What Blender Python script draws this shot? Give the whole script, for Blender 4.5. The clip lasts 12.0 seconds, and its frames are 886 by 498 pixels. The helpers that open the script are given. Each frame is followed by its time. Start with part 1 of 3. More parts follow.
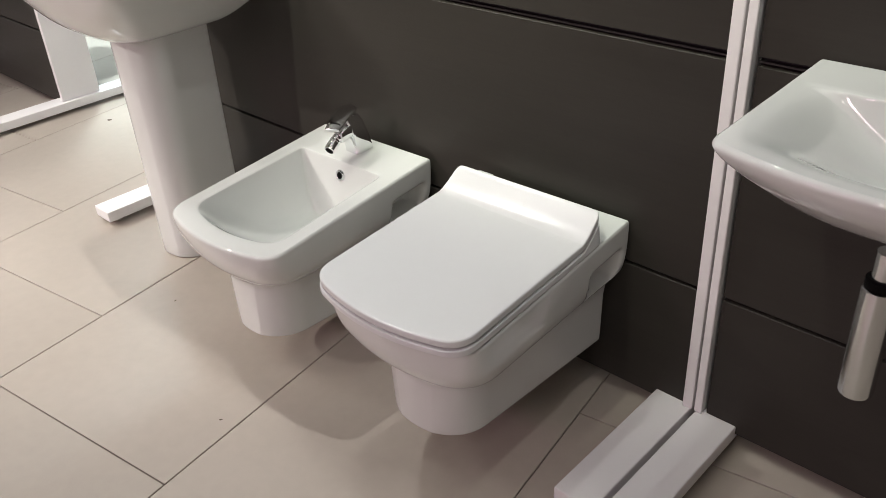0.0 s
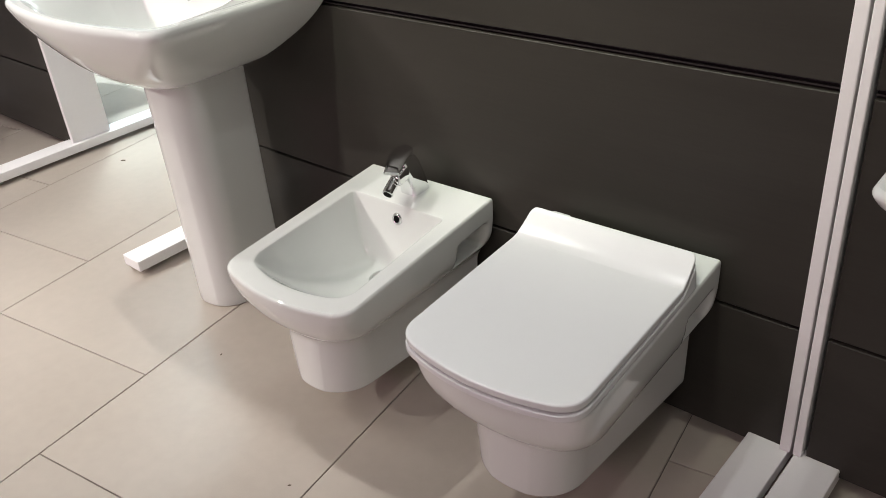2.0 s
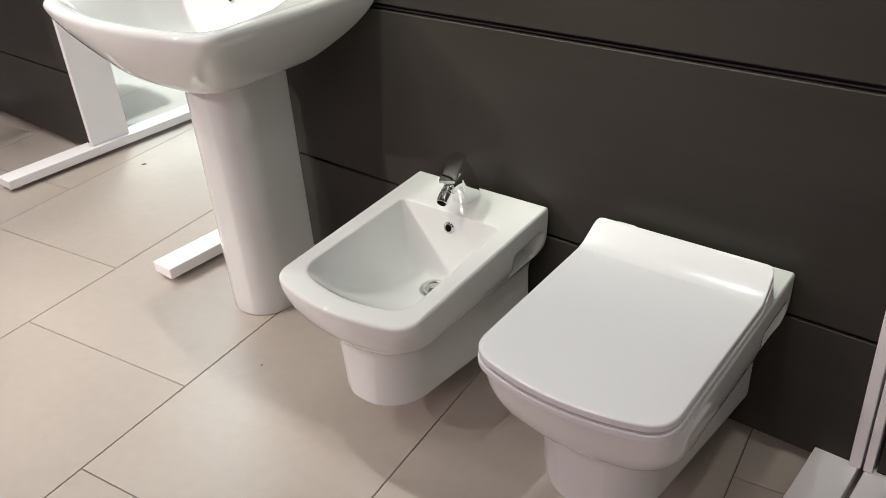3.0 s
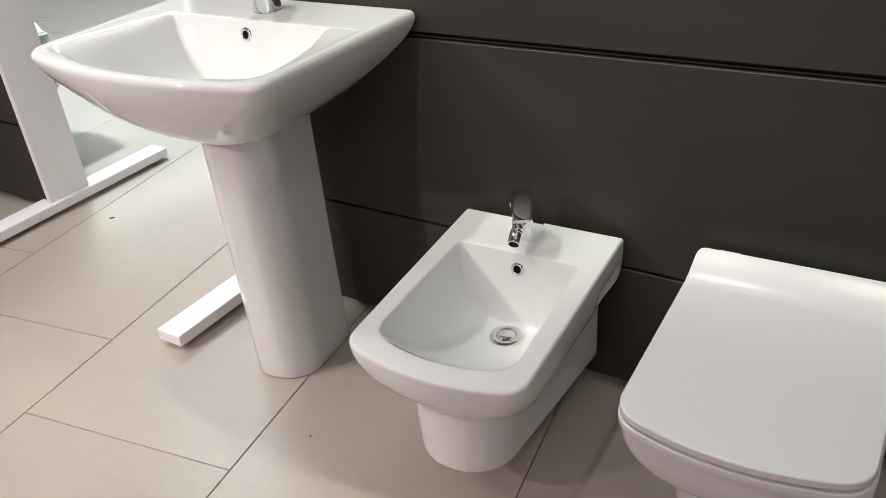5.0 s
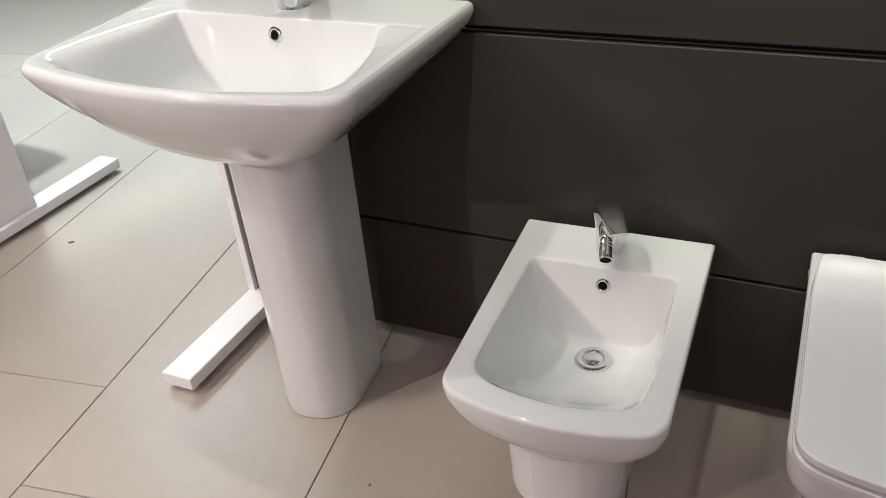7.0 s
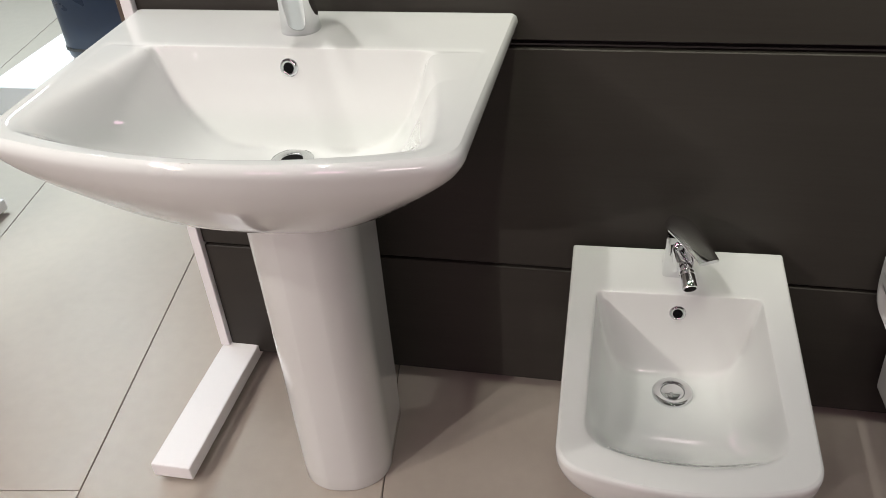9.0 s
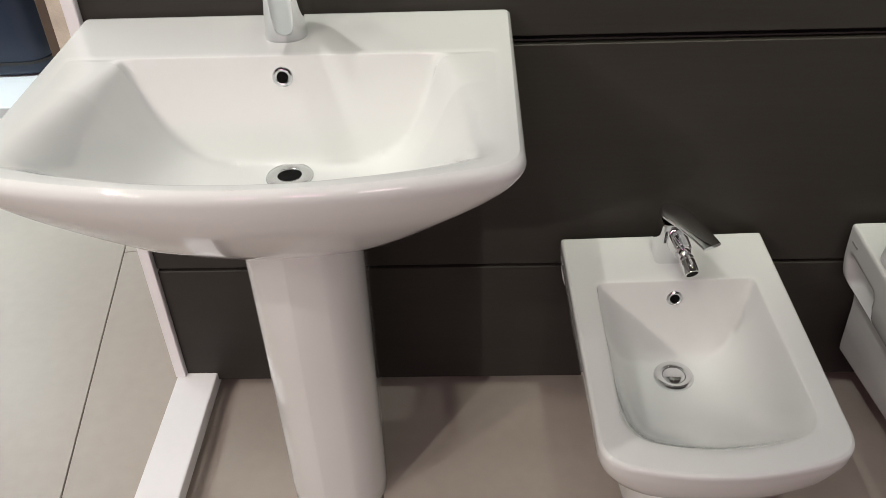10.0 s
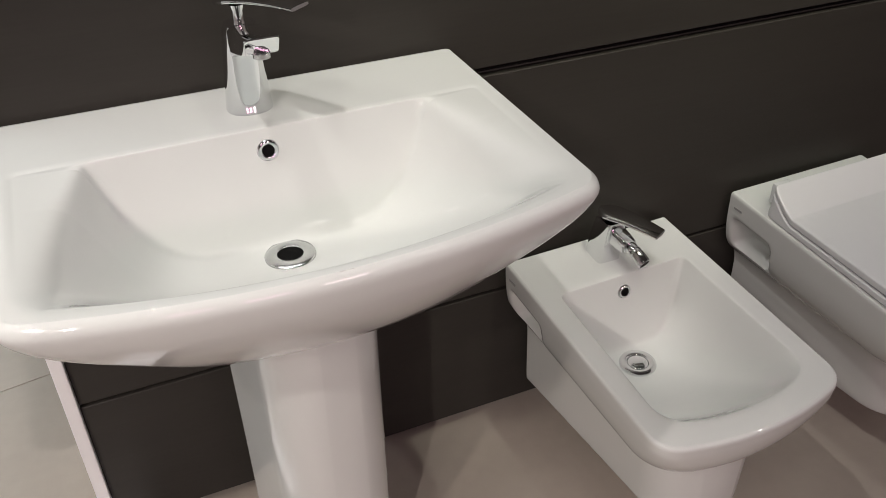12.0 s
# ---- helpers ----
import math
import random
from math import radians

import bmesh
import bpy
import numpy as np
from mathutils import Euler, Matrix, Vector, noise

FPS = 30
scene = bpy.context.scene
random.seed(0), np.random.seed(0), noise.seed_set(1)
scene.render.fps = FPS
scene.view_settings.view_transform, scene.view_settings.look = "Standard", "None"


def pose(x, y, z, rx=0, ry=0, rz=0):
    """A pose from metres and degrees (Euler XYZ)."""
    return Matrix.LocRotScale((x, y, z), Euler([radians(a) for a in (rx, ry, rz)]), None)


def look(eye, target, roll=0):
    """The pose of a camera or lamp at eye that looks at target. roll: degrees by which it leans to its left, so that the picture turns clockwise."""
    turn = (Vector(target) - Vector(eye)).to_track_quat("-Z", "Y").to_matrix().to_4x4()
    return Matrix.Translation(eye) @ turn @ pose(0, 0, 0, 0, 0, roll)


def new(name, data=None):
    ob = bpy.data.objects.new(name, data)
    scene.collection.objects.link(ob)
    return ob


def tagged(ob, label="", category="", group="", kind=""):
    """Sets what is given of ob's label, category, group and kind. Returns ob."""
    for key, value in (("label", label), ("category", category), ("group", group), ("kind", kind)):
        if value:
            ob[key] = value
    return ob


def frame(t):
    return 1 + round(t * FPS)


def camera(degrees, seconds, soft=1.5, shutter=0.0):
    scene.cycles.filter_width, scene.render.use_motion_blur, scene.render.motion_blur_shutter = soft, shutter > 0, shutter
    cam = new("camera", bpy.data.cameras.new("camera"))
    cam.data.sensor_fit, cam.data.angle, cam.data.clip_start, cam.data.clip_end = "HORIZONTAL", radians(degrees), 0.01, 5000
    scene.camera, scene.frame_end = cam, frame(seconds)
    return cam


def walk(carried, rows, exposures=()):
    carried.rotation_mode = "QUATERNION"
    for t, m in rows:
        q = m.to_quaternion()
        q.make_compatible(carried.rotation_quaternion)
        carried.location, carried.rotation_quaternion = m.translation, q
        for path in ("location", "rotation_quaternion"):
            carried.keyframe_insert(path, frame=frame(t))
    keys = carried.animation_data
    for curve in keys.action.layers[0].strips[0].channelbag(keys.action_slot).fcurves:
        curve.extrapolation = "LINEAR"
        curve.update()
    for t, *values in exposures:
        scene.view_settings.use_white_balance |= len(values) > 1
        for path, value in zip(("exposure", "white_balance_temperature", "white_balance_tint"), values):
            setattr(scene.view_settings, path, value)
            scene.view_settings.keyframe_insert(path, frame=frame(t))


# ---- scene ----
cam = camera(55.14, 12.0, soft=0.6)
PATH = [  # seconds, eye, target, roll
    (0, (0.142, 0.153, 1.253), (-1.066, 1.361, 0.213), -3.4),
    (0.5, (0.166, 0.136, 1.281), (-1.082, 1.324, 0.265), -4.6),
    (1, (0.089, 0.14, 1.278), (-1.141, 1.344, 0.262), -5.2),
    (1.5, (-0.001, 0.129, 1.279), (-1.199, 1.364, 0.26), -5.1),
    (2, (-0.073, 0.111, 1.282), (-1.256, 1.36, 0.262), -5.1),
    (2.5, (-0.137, 0.087, 1.282), (-1.322, 1.335, 0.264), -5.0),
    (3, (-0.211, 0.054, 1.286), (-1.375, 1.321, 0.267), -4.5),
    (5, (-0.578, -0.003, 1.298), (-1.579, 1.399, 0.281), -6.1),
    (5.5, (-0.684, 0.038, 1.293), (-1.668, 1.454, 0.28), -6.3),
    (6, (-0.768, 0.059, 1.29), (-1.738, 1.478, 0.267), -6.4),
    (6.5, (-0.857, 0.053, 1.294), (-1.754, 1.482, 0.219), -6.2),
    (7, (-0.972, 0.014, 1.291), (-1.757, 1.507, 0.217), -5.6),
    (7.5, (-1.104, 0.04, 1.289), (-1.783, 1.568, 0.192), -6.0),
    (9.5, (-1.528, 0.133, 1.341), (-1.789, 1.717, 0.148), -3.5),
    (10, (-1.67, 0.145, 1.338), (-1.725, 1.738, 0.131), -2.1),
    (10.5, (-1.805, 0.162, 1.332), (-1.663, 1.742, 0.114), -1.4),
    (11, (-1.929, 0.163, 1.342), (-1.629, 1.778, 0.2), -1.8),
    (11.5, (-2.024, 0.204, 1.316), (-1.544, 1.785, 0.188), -0.7),
    (12, (-2.105, 0.25, 1.328), (-1.464, 1.771, 0.198), -1.1),
]
walk(cam, [(t, look(eye, target, roll)) for t, eye, target, roll in PATH],
     exposures=[(0.0, 0.14, 6500, 10), (0.5, 0.19, 6500, 10), (0.7, 0.06, 6500, 10), (1.0, 0.13, 6500, 10), (1.5, 0.09, 6500, 10), (3.0, 0.07, 6500, 11),
                (5.0, -0.11, 6500, 13), (7.0, -0.33, 6550, 13), (9.5, -0.53, 6600, 13), (11.0, -0.68, 6650, 14), (12.0, -0.68, 6650, 14)])

# ---- light ----
WALL_Y = 1.42  # the face of the display wall
world = bpy.data.worlds.new("world")
scene.world = world
world.use_nodes = True
world.node_tree.nodes["Background"].inputs[0].default_value = (0.9, 0.95, 1.0, 1)
world.node_tree.nodes["Background"].inputs[1].default_value = 0.02


def lamp(name, kind, eye, target, watts, size, colour):
    data = bpy.data.lights.new(name, kind)
    data.energy, data.color = watts, colour
    if kind == "AREA":
        data.shape, data.size = "DISK", size
    else:
        data.shadow_soft_size = size
    ob = new(name, data)
    ob.matrix_world = look(eye, target)
    return ob


WARM, NEUTRAL, COOL, ROSE = (1.0, 0.95, 0.88), (0.97, 1.0, 0.95), (0.80, 0.97, 1.0), (1.0, 0.48, 0.72)
CREAM, OLIVE = (0.99, 0.98, 0.93), (0.97, 1.0, 0.80)


def spot(name, eye, target, watts, cone, colour, size=0.05, blend=0.6):
    ob = lamp(name, "SPOT", eye, target, watts, size, colour)
    ob.data.spot_size, ob.data.spot_blend = radians(cone), blend
    return ob


# ceiling spots in a row before the display walls, one behind the passage, added square fills further back
spot("spot_front", (-3.6, -0.35, 2.93), (-2.58, 0.95, 0.3), 140, 44, WARM, 0.04)
lamp("spot_row_a", "AREA", (-2.42, 0.97, 2.93), (-2.40, 0.92, 0.0), 25, 0.04, CREAM)
lamp("spot_row_far", "AREA", (-3.48, 0.98, 2.93), (-3.30, 0.95, 0.0), 14, 0.04, CREAM)
lamp("spot_row_b", "AREA", (-2.1, 0.15, 2.93), (-2.1, 0.75, 0.2), 9, 0.06, CREAM)
# two spots added to brighten the upper display wall, no known fixtures
for x, watts in ((-1.35, 185), (-0.72, 130)):
    spot("wall_fill", (x, 0.35, 2.93), (x, WALL_Y, 1.50), watts, 44, OLIVE, 0.05, 1.0)
lamp("spot_row_c", "AREA", (-1.35, 1.18, 2.93), (-1.33, 1.0, 0.0), 8, 0.04, NEUTRAL)
lamp("spot_row_d", "AREA", (-0.10, 1.15, 2.93), (-0.12, 1.0, 0.0), 7, 0.04, NEUTRAL)
lamp("spot_row_e", "AREA", (0.78, 1.12, 2.93), (0.7, 1.0, 0.0), 3.5, 0.04, NEUTRAL)
# added spot, reaching in under the basin to brighten the pedestal
spot("pedestal_fill", (-4.4, -2.6, 2.93), (-2.05, 1.1, 0.28), 470, 21, WARM, 0.05, 0.8)
lamp("spot_left", "AREA", (-3.9, -1.1, 2.93), (-3.4, 1.4, 0.2), 24, 0.05, WARM)
spot("spot_back", (-3.70, 1.93, 2.93), (-3.76, 2.45, 0.0), 520, 66, COOL, 0.06, 0.9)
# wide cool source added to brighten the floor beyond the passage
long_fill = lamp("passage_fill", "AREA", (-4.7, 3.2, 2.93), (-4.7, 3.2001, 0.0), 105, 0.25, COOL)
long_fill.data.shape, long_fill.data.size_y = "RECTANGLE", 2.6
# unseen panels added as fill: rose to tint the shade, paler towards the toilet
for x, watts, colour in ((-3.4, 34, ROSE), (-2.1, 34, ROSE), (-0.7, 55, (1.0, 0.80, 0.85))):
    panel = lamp("fill_panel", "AREA", (x, -4.6, 2.93), (x, 1.1, 0.3), watts, 0.8, colour)
    panel.data.shape = "SQUARE"
# small spots added for glints on the glaze; the strongest also fills the toilet's skirt
for x, y, watts in ((-3.0, -0.95, 1.6), (-1.75, -0.80, 1.6), (-0.55, -0.95, 1.6), (0.75, -0.80, 1.6), (-2.4, -1.75, 1.6), (-1.2, -1.75, 1.6), (0.2, -1.75, 13)):
    lamp("glint_spot", "AREA", (x, y, 2.93), (x + 0.1, y + 0.5, 0.0), watts, 0.12, WARM)

# ---- materials ----


def material(name, colour, rough=0.5, metal=0.0, vary=0.0, scale=8.0, bump=0.0, bump_scale=200.0, coat=0.0, island=0.0, spec=0.5, placed=False, stretch=None):
    m = bpy.data.materials.new(name)
    m.use_nodes = True
    nt = m.node_tree
    b = nt.nodes["Principled BSDF"]
    b.inputs["Base Color"].default_value = (*colour, 1)
    b.inputs["Roughness"].default_value = rough
    b.inputs["Metallic"].default_value = metal
    b.inputs["Coat Weight"].default_value = coat
    b.inputs["Coat Roughness"].default_value = 0.01
    b.inputs["Specular IOR Level"].default_value = spec
    co = nt.nodes.new("ShaderNodeNewGeometry" if placed else "ShaderNodeTexCoord")
    space = co.outputs["Position" if placed else "Object"]
    if stretch:
        mp = nt.nodes.new("ShaderNodeMapping")
        mp.inputs["Scale"].default_value = stretch
        nt.links.new(space, mp.inputs["Vector"])
        space = mp.outputs["Vector"]
    if vary or island:
        big = nt.nodes.new("ShaderNodeTexNoise")
        big.inputs["Scale"].default_value, big.inputs["Detail"].default_value = scale, 5
        nt.links.new(space, big.inputs["Vector"])
        fine = nt.nodes.new("ShaderNodeTexNoise")
        fine.inputs["Scale"].default_value, fine.inputs["Detail"].default_value = scale * 14, 4
        nt.links.new(space, fine.inputs["Vector"])
        add = nt.nodes.new("ShaderNodeMath")
        add.operation = "MULTIPLY_ADD"
        add.inputs[1].default_value = 0.45
        nt.links.new(fine.outputs["Fac"], add.inputs[0])
        nt.links.new(big.outputs["Fac"], add.inputs[2])
        ramp = nt.nodes.new("ShaderNodeMapRange")
        ramp.inputs["From Min"].default_value, ramp.inputs["From Max"].default_value = 0.4, 1.05
        ramp.inputs["To Min"].default_value, ramp.inputs["To Max"].default_value = 1 - vary, 1 + vary
        nt.links.new(add.outputs[0], ramp.inputs["Value"])
        value = ramp.outputs["Result"]
        if island:
            info = nt.nodes.new("ShaderNodeObjectInfo")
            each = nt.nodes.new("ShaderNodeMapRange")
            each.inputs["To Min"].default_value, each.inputs["To Max"].default_value = 1 - island, 1 + island
            nt.links.new(info.outputs["Random"], each.inputs["Value"])
            mul = nt.nodes.new("ShaderNodeMath")
            mul.operation = "MULTIPLY"
            nt.links.new(value, mul.inputs[0])
            nt.links.new(each.outputs["Result"], mul.inputs[1])
            value = mul.outputs[0]
        scl = nt.nodes.new("ShaderNodeVectorMath")
        scl.operation = "SCALE"
        scl.inputs[0].default_value = colour
        nt.links.new(value, scl.inputs["Scale"])
        nt.links.new(scl.outputs["Vector"], b.inputs["Base Color"])
        rr = nt.nodes.new("ShaderNodeMapRange")
        rr.inputs["From Min"].default_value, rr.inputs["From Max"].default_value = 0.3, 0.7
        rr.inputs["To Min"].default_value, rr.inputs["To Max"].default_value = rough * 0.85, min(1, rough * 1.15)
        nt.links.new(big.outputs["Fac"], rr.inputs["Value"])
        nt.links.new(rr.outputs["Result"], b.inputs["Roughness"])
    if bump:
        n = nt.nodes.new("ShaderNodeTexNoise")
        n.inputs["Scale"].default_value, n.inputs["Detail"].default_value = bump_scale, 3
        nt.links.new(space, n.inputs["Vector"])
        bp = nt.nodes.new("ShaderNodeBump")
        bp.inputs["Strength"].default_value, bp.inputs["Distance"].default_value = bump, 0.001
        nt.links.new(n.outputs["Fac"], bp.inputs["Height"])
        nt.links.new(bp.outputs["Normal"], b.inputs["Normal"])
    return m


CERAMIC = material("glazed_ceramic", (0.645, 0.662, 0.645), 0.04, coat=0.5, spec=0.5, vary=0.012, scale=3, bump=0.1, bump_scale=9)
LID = material("white_thermoset", (0.665, 0.68, 0.685), 0.21, vary=0.012, scale=4)
LAMINATE = material("dark_laminate", (0.0370, 0.0340, 0.0300), 0.40, spec=0.12, vary=0.14, scale=2.5, bump=0.25, bump_scale=420, stretch=(0.35, 1.0, 5.0))
SEAM = material("seam_black", (0.008, 0.008, 0.008), 0.6)
EDGE = material("dark_edge", (0.022, 0.020, 0.019), 0.45)
WHITE_METAL = material("white_powder_coat", (0.78, 0.77, 0.775), 0.38, vary=0.02, scale=6, bump=0.15, bump_scale=900)
TILE = material("porcelain_tile", (0.394, 0.349, 0.303), 0.36, vary=0.085, scale=2.2, island=0.03, bump=0.12, bump_scale=350, placed=True)
GROUT = material("grout", (0.13, 0.115, 0.10), 0.9, vary=0.15, scale=30)
CHROME = material("chrome", (0.82, 0.83, 0.84), 0.05, metal=1.0)
INK = material("grey_print", (0.30, 0.30, 0.30), 0.4)
SATIN = material("satin_chrome", (0.68, 0.69, 0.69), 0.2, metal=1.0)
HOLE = material("dark_hole", (0.004, 0.004, 0.004), 0.6, spec=0.05)
WALL = material("white_wall_paint", (0.70, 0.68, 0.66), 0.8, vary=0.02, scale=2, bump=0.2, bump_scale=300)
DARK_PAINT = material("dark_ceiling_paint", (0.10, 0.10, 0.10), 0.8, vary=0.05, scale=3)
BROWN = material("brown_board", (0.10, 0.075, 0.055), 0.6, vary=0.15, scale=12)
NAVY = material("navy_lacquer", (0.010, 0.020, 0.045), 0.3, vary=0.1, scale=3)
STONE = material("speckled_stone", (0.55, 0.49, 0.40), 0.6, vary=0.24, scale=28, bump=0.4, bump_scale=160)
RUBBER_WHITE = material("white_plastic", (0.74, 0.75, 0.75), 0.3, vary=0.02)
RUBBER = material("grey_plastic", (0.45, 0.44, 0.42), 0.6, vary=0.05)

# ---- building blocks ----


def part(name, bm, mat, parent=None, label="", smooth=False, sharp=0.0):
    me = bpy.data.meshes.new(name)
    bmesh.ops.recalc_face_normals(bm, faces=bm.faces)
    if smooth:
        for f in bm.faces:
            f.smooth = True
        if sharp:
            for e in bm.edges:
                if len(e.link_faces) == 2 and e.calc_face_angle(0) > radians(sharp):
                    e.smooth = False
    bm.to_mesh(me)
    bm.free()
    me.materials.append(mat)
    ob = new(name, me)
    if parent:
        ob.parent = parent
    if label:
        ob["label"] = label
    return ob


def thing(name, at, label, category, group="", kind=""):
    ob = new(name)
    ob.location = at
    ob.empty_display_size = 0.05
    return tagged(ob, label, category, group, kind)


def box(x0, x1, y0, y1, z0, z1, bevel=0.0, seg=2):
    bm = bmesh.new()
    bmesh.ops.create_cube(bm, size=1, matrix=Matrix.Translation(((x0 + x1) / 2, (y0 + y1) / 2, (z0 + z1) / 2)) @ Matrix.Diagonal((x1 - x0, y1 - y0, z1 - z0, 1)))
    if bevel:
        bmesh.ops.bevel(bm, geom=bm.edges[:], offset=bevel, segments=seg, profile=0.5, affect="EDGES")
    return bm


def pchip(xs, ys, x):
    """Monotone cubic through the keys, column by column."""
    xs, ys, x = np.array(xs, float), np.array(ys, float), np.array(x, float)
    h = np.diff(xs)[:, None]
    d = np.diff(ys, axis=0) / h
    m = np.zeros_like(ys)
    same = d[:-1] * d[1:] > 0
    mean = 2 * d[:-1] * d[1:] / np.where(same, d[:-1] + d[1:], 1)
    m[1:-1] = np.where(same, mean, 0)
    m[0], m[-1] = d[0], d[-1]
    i = np.clip(np.searchsorted(xs, x, side="right") - 1, 0, len(xs) - 2)
    t = ((x - xs[i]) / (xs[i + 1] - xs[i]))[:, None]
    hh = h[i]
    return (2 * t**3 - 3 * t**2 + 1) * ys[i] + (t**3 - 2 * t**2 + t) * hh * m[i] + (3 * t**2 - 2 * t**3) * ys[i + 1] + (t**3 - t**2) * hh * m[i + 1]


def outline(hwb, hwf, yb, yf, bulge, rf, rb, fine=1):
    """A closed plan: straight back, straight sides, bowed front, rounded corners."""
    def bez(a, b, c, n):
        t = np.linspace(0, 1, n, endpoint=False)[:, None]
        return (1 - t) ** 2 * np.array(a) + 2 * t * (1 - t) * np.array(b) + t**2 * np.array(c)

    def line(a, b, n):
        t = np.linspace(0, 1, n, endpoint=False)[:, None]
        return np.array(a) * (1 - t) + np.array(b) * t

    def front(x):
        return yf - bulge * (1 - (x / hwf) ** 2)

    length = max(1e-6, yb - yf)
    rb, rf = min(rb, hwb * 0.95, length * 0.45), min(rf, hwf * 0.95, length * 0.5)

    def side(y):
        return hwb + (hwf - hwb) * (yb - y) / length

    a = line((0, yb), (hwb - rb, yb), 10 * fine)
    b = bez((hwb - rb, yb), (hwb, yb), (side(yb - rb), yb - rb), 6 * fine)
    c = line((side(yb - rb), yb - rb), (side(yf + rf), yf + rf), 26 * fine)
    d = bez((side(yf + rf), yf + rf), (hwf, yf), (hwf - rf, front(hwf - rf)), 14 * fine)
    xs = np.linspace(hwf - rf, 0, 20 * fine)
    e = np.stack([xs, front(xs)], 1)
    half = np.concatenate([a, b, c, d, e])
    other = half[1:-1][::-1] * (-1, 1)
    return np.concatenate([half, other])


def loft(keys, steps=5, bend=None, cap_start=True, cap_end=True, fine=1, ease=0):
    """Keys (z, hwb, hwf, yb, yf, bulge, rf, rb), skinned smoothly one after another, eased that many times."""
    keys = np.array(keys, float)
    n = len(keys)
    rows = pchip(np.arange(n), keys, np.linspace(0, n - 1, (n - 1) * steps + 1))
    for _ in range(ease):
        soft = rows.copy()
        soft[2:-2] = (rows[:-4] + 2 * rows[1:-3] + 3 * rows[2:-2] + 2 * rows[3:-1] + rows[4:]) / 9
        rows = soft
    bm = bmesh.new()
    rings = []
    for z, *rest in rows:
        pts = outline(*rest, fine=fine)
        ring = []
        for x, y in pts:
            p = (x, y, z)
            ring.append(bm.verts.new(bend(*p) if bend else p))
        rings.append(ring)
    for r0, r1 in zip(rings, rings[1:]):
        k = len(r0)
        for i in range(k):
            bm.faces.new((r0[i], r0[(i + 1) % k], r1[(i + 1) % k], r1[i]))
    if cap_start:
        bm.faces.new(rings[0][::-1])
    if cap_end:
        bm.faces.new(rings[-1])
    return bm


def ramp(a, b, v):
    t = min(1, max(0, (v - a) / (b - a)))
    return t * t * (3 - 2 * t)


def soft_max(a, b, k):
    return (a + b + np.sqrt((a - b) ** 2 + k * k)) / 2


def dished(outer, inner, top, deep, drain, steep, wide_exp=2.4, long_exp=1.6, rim=0.010, soft_side=0.0, reach=None, steps=6, fine=2, rings=56, ease=1, bend=None):
    """A ceramic bowl: an outer body from keys, a flat rim, and inside it a scoop that meets a steep back wall in a rounded crease.
    inner: the opening (hwb, hwf, yb, yf, bulge, rf, rb); drain: its y; deep: the height of the floor; the exponents shape the scoop across and along;
    reach: half widths, back and front, out to which a softened side flows."""
    keys = np.array(outer, float)
    n = len(keys)
    rows = pchip(np.arange(n), keys, np.linspace(0, n - 1, (n - 1) * steps + 1))
    for _ in range(ease):
        soft = rows.copy()
        soft[2:-2] = (rows[:-4] + 2 * rows[1:-3] + 3 * rows[2:-2] + 2 * rows[3:-1] + rows[4:]) / 9
        rows = soft
    loops = []
    for z, *rest in rows:
        plan = outline(*rest, fine=fine)
        loops.append(np.column_stack([plan, np.full(len(plan), z)]))
    hwb, hwf, yb, yf, bulge, rf, rb = inner
    w = 0.012
    mwb, mwf = reach or (hwb, hwf)
    edge = outline(mwb + w, mwf + w, yb + w, yf - w, bulge, rf + w, rb + w, fine=fine)
    last = loops[-1][:, :2]
    for f in (0.03, 0.12, 0.88, 1.0):
        loops.append(np.column_stack([last * (1 - f) + edge * f, np.full(len(edge), top)]))
    lip = outline(mwb, mwf, *inner[2:], fine=fine)
    middle = np.array((0.0, drain))

    def height(p):
        x, y = p[:, 0], p[:, 1]
        side = np.abs(x) / (hwb + (hwf - hwb) * (yb - y) / (yb - yf))
        ahead = np.maximum(0, drain - y) / (drain - yf + bulge * (1 - np.minimum(1, x / hwf) ** 2))
        behind = np.maximum(0, y - drain) / (yb - drain) * 0.12
        climb = 1 - (1 - side ** wide_exp) * (1 - np.minimum(1, ahead) ** long_exp)
        scoop = deep + (top - deep) * (climb + behind**2)
        back = top - (yb - y) * steep
        away = np.clip((yb - y) / 0.09, 0, 1)
        k_rim = 0.004 + (rim - 0.004) * np.clip((yb - y) / 0.012, 0, 1) + soft_side * away * (1 - np.minimum(1, ahead) ** 3) * np.clip(2 * side - 1, 0, 1)
        return -soft_max(-soft_max(scoop, back, 0.032), np.full(len(p), -top), k_rim)

    gap = top - 0.0012 - height(lip)
    for j in range(1, 5):
        f = j / 5
        loops.append(np.column_stack([edge * (1 - f) + lip * f, np.full(len(lip), top - 0.0012 * f**2)]))
    for j in range(rings + 1):
        f = 1 - 0.965 * (j / rings) ** 1.25
        ring = middle + (lip - middle) * f
        rise = ramp(0.74, 1.0, f) * (0.4 + 0.6 * f)
        loops.append(np.column_stack([ring, height(ring) + gap * rise]))
    bm = bmesh.new()
    made = [[bm.verts.new(bend(*p) if bend else p) for p in loop] for loop in loops]
    for r0, r1 in zip(made, made[1:]):
        k = len(r0)
        for i in range(k):
            bm.faces.new((r0[i], r0[(i + 1) % k], r1[(i + 1) % k], r1[i]))
    bm.faces.new(made[0][::-1])
    bm.faces.new(made[-1])
    return bm


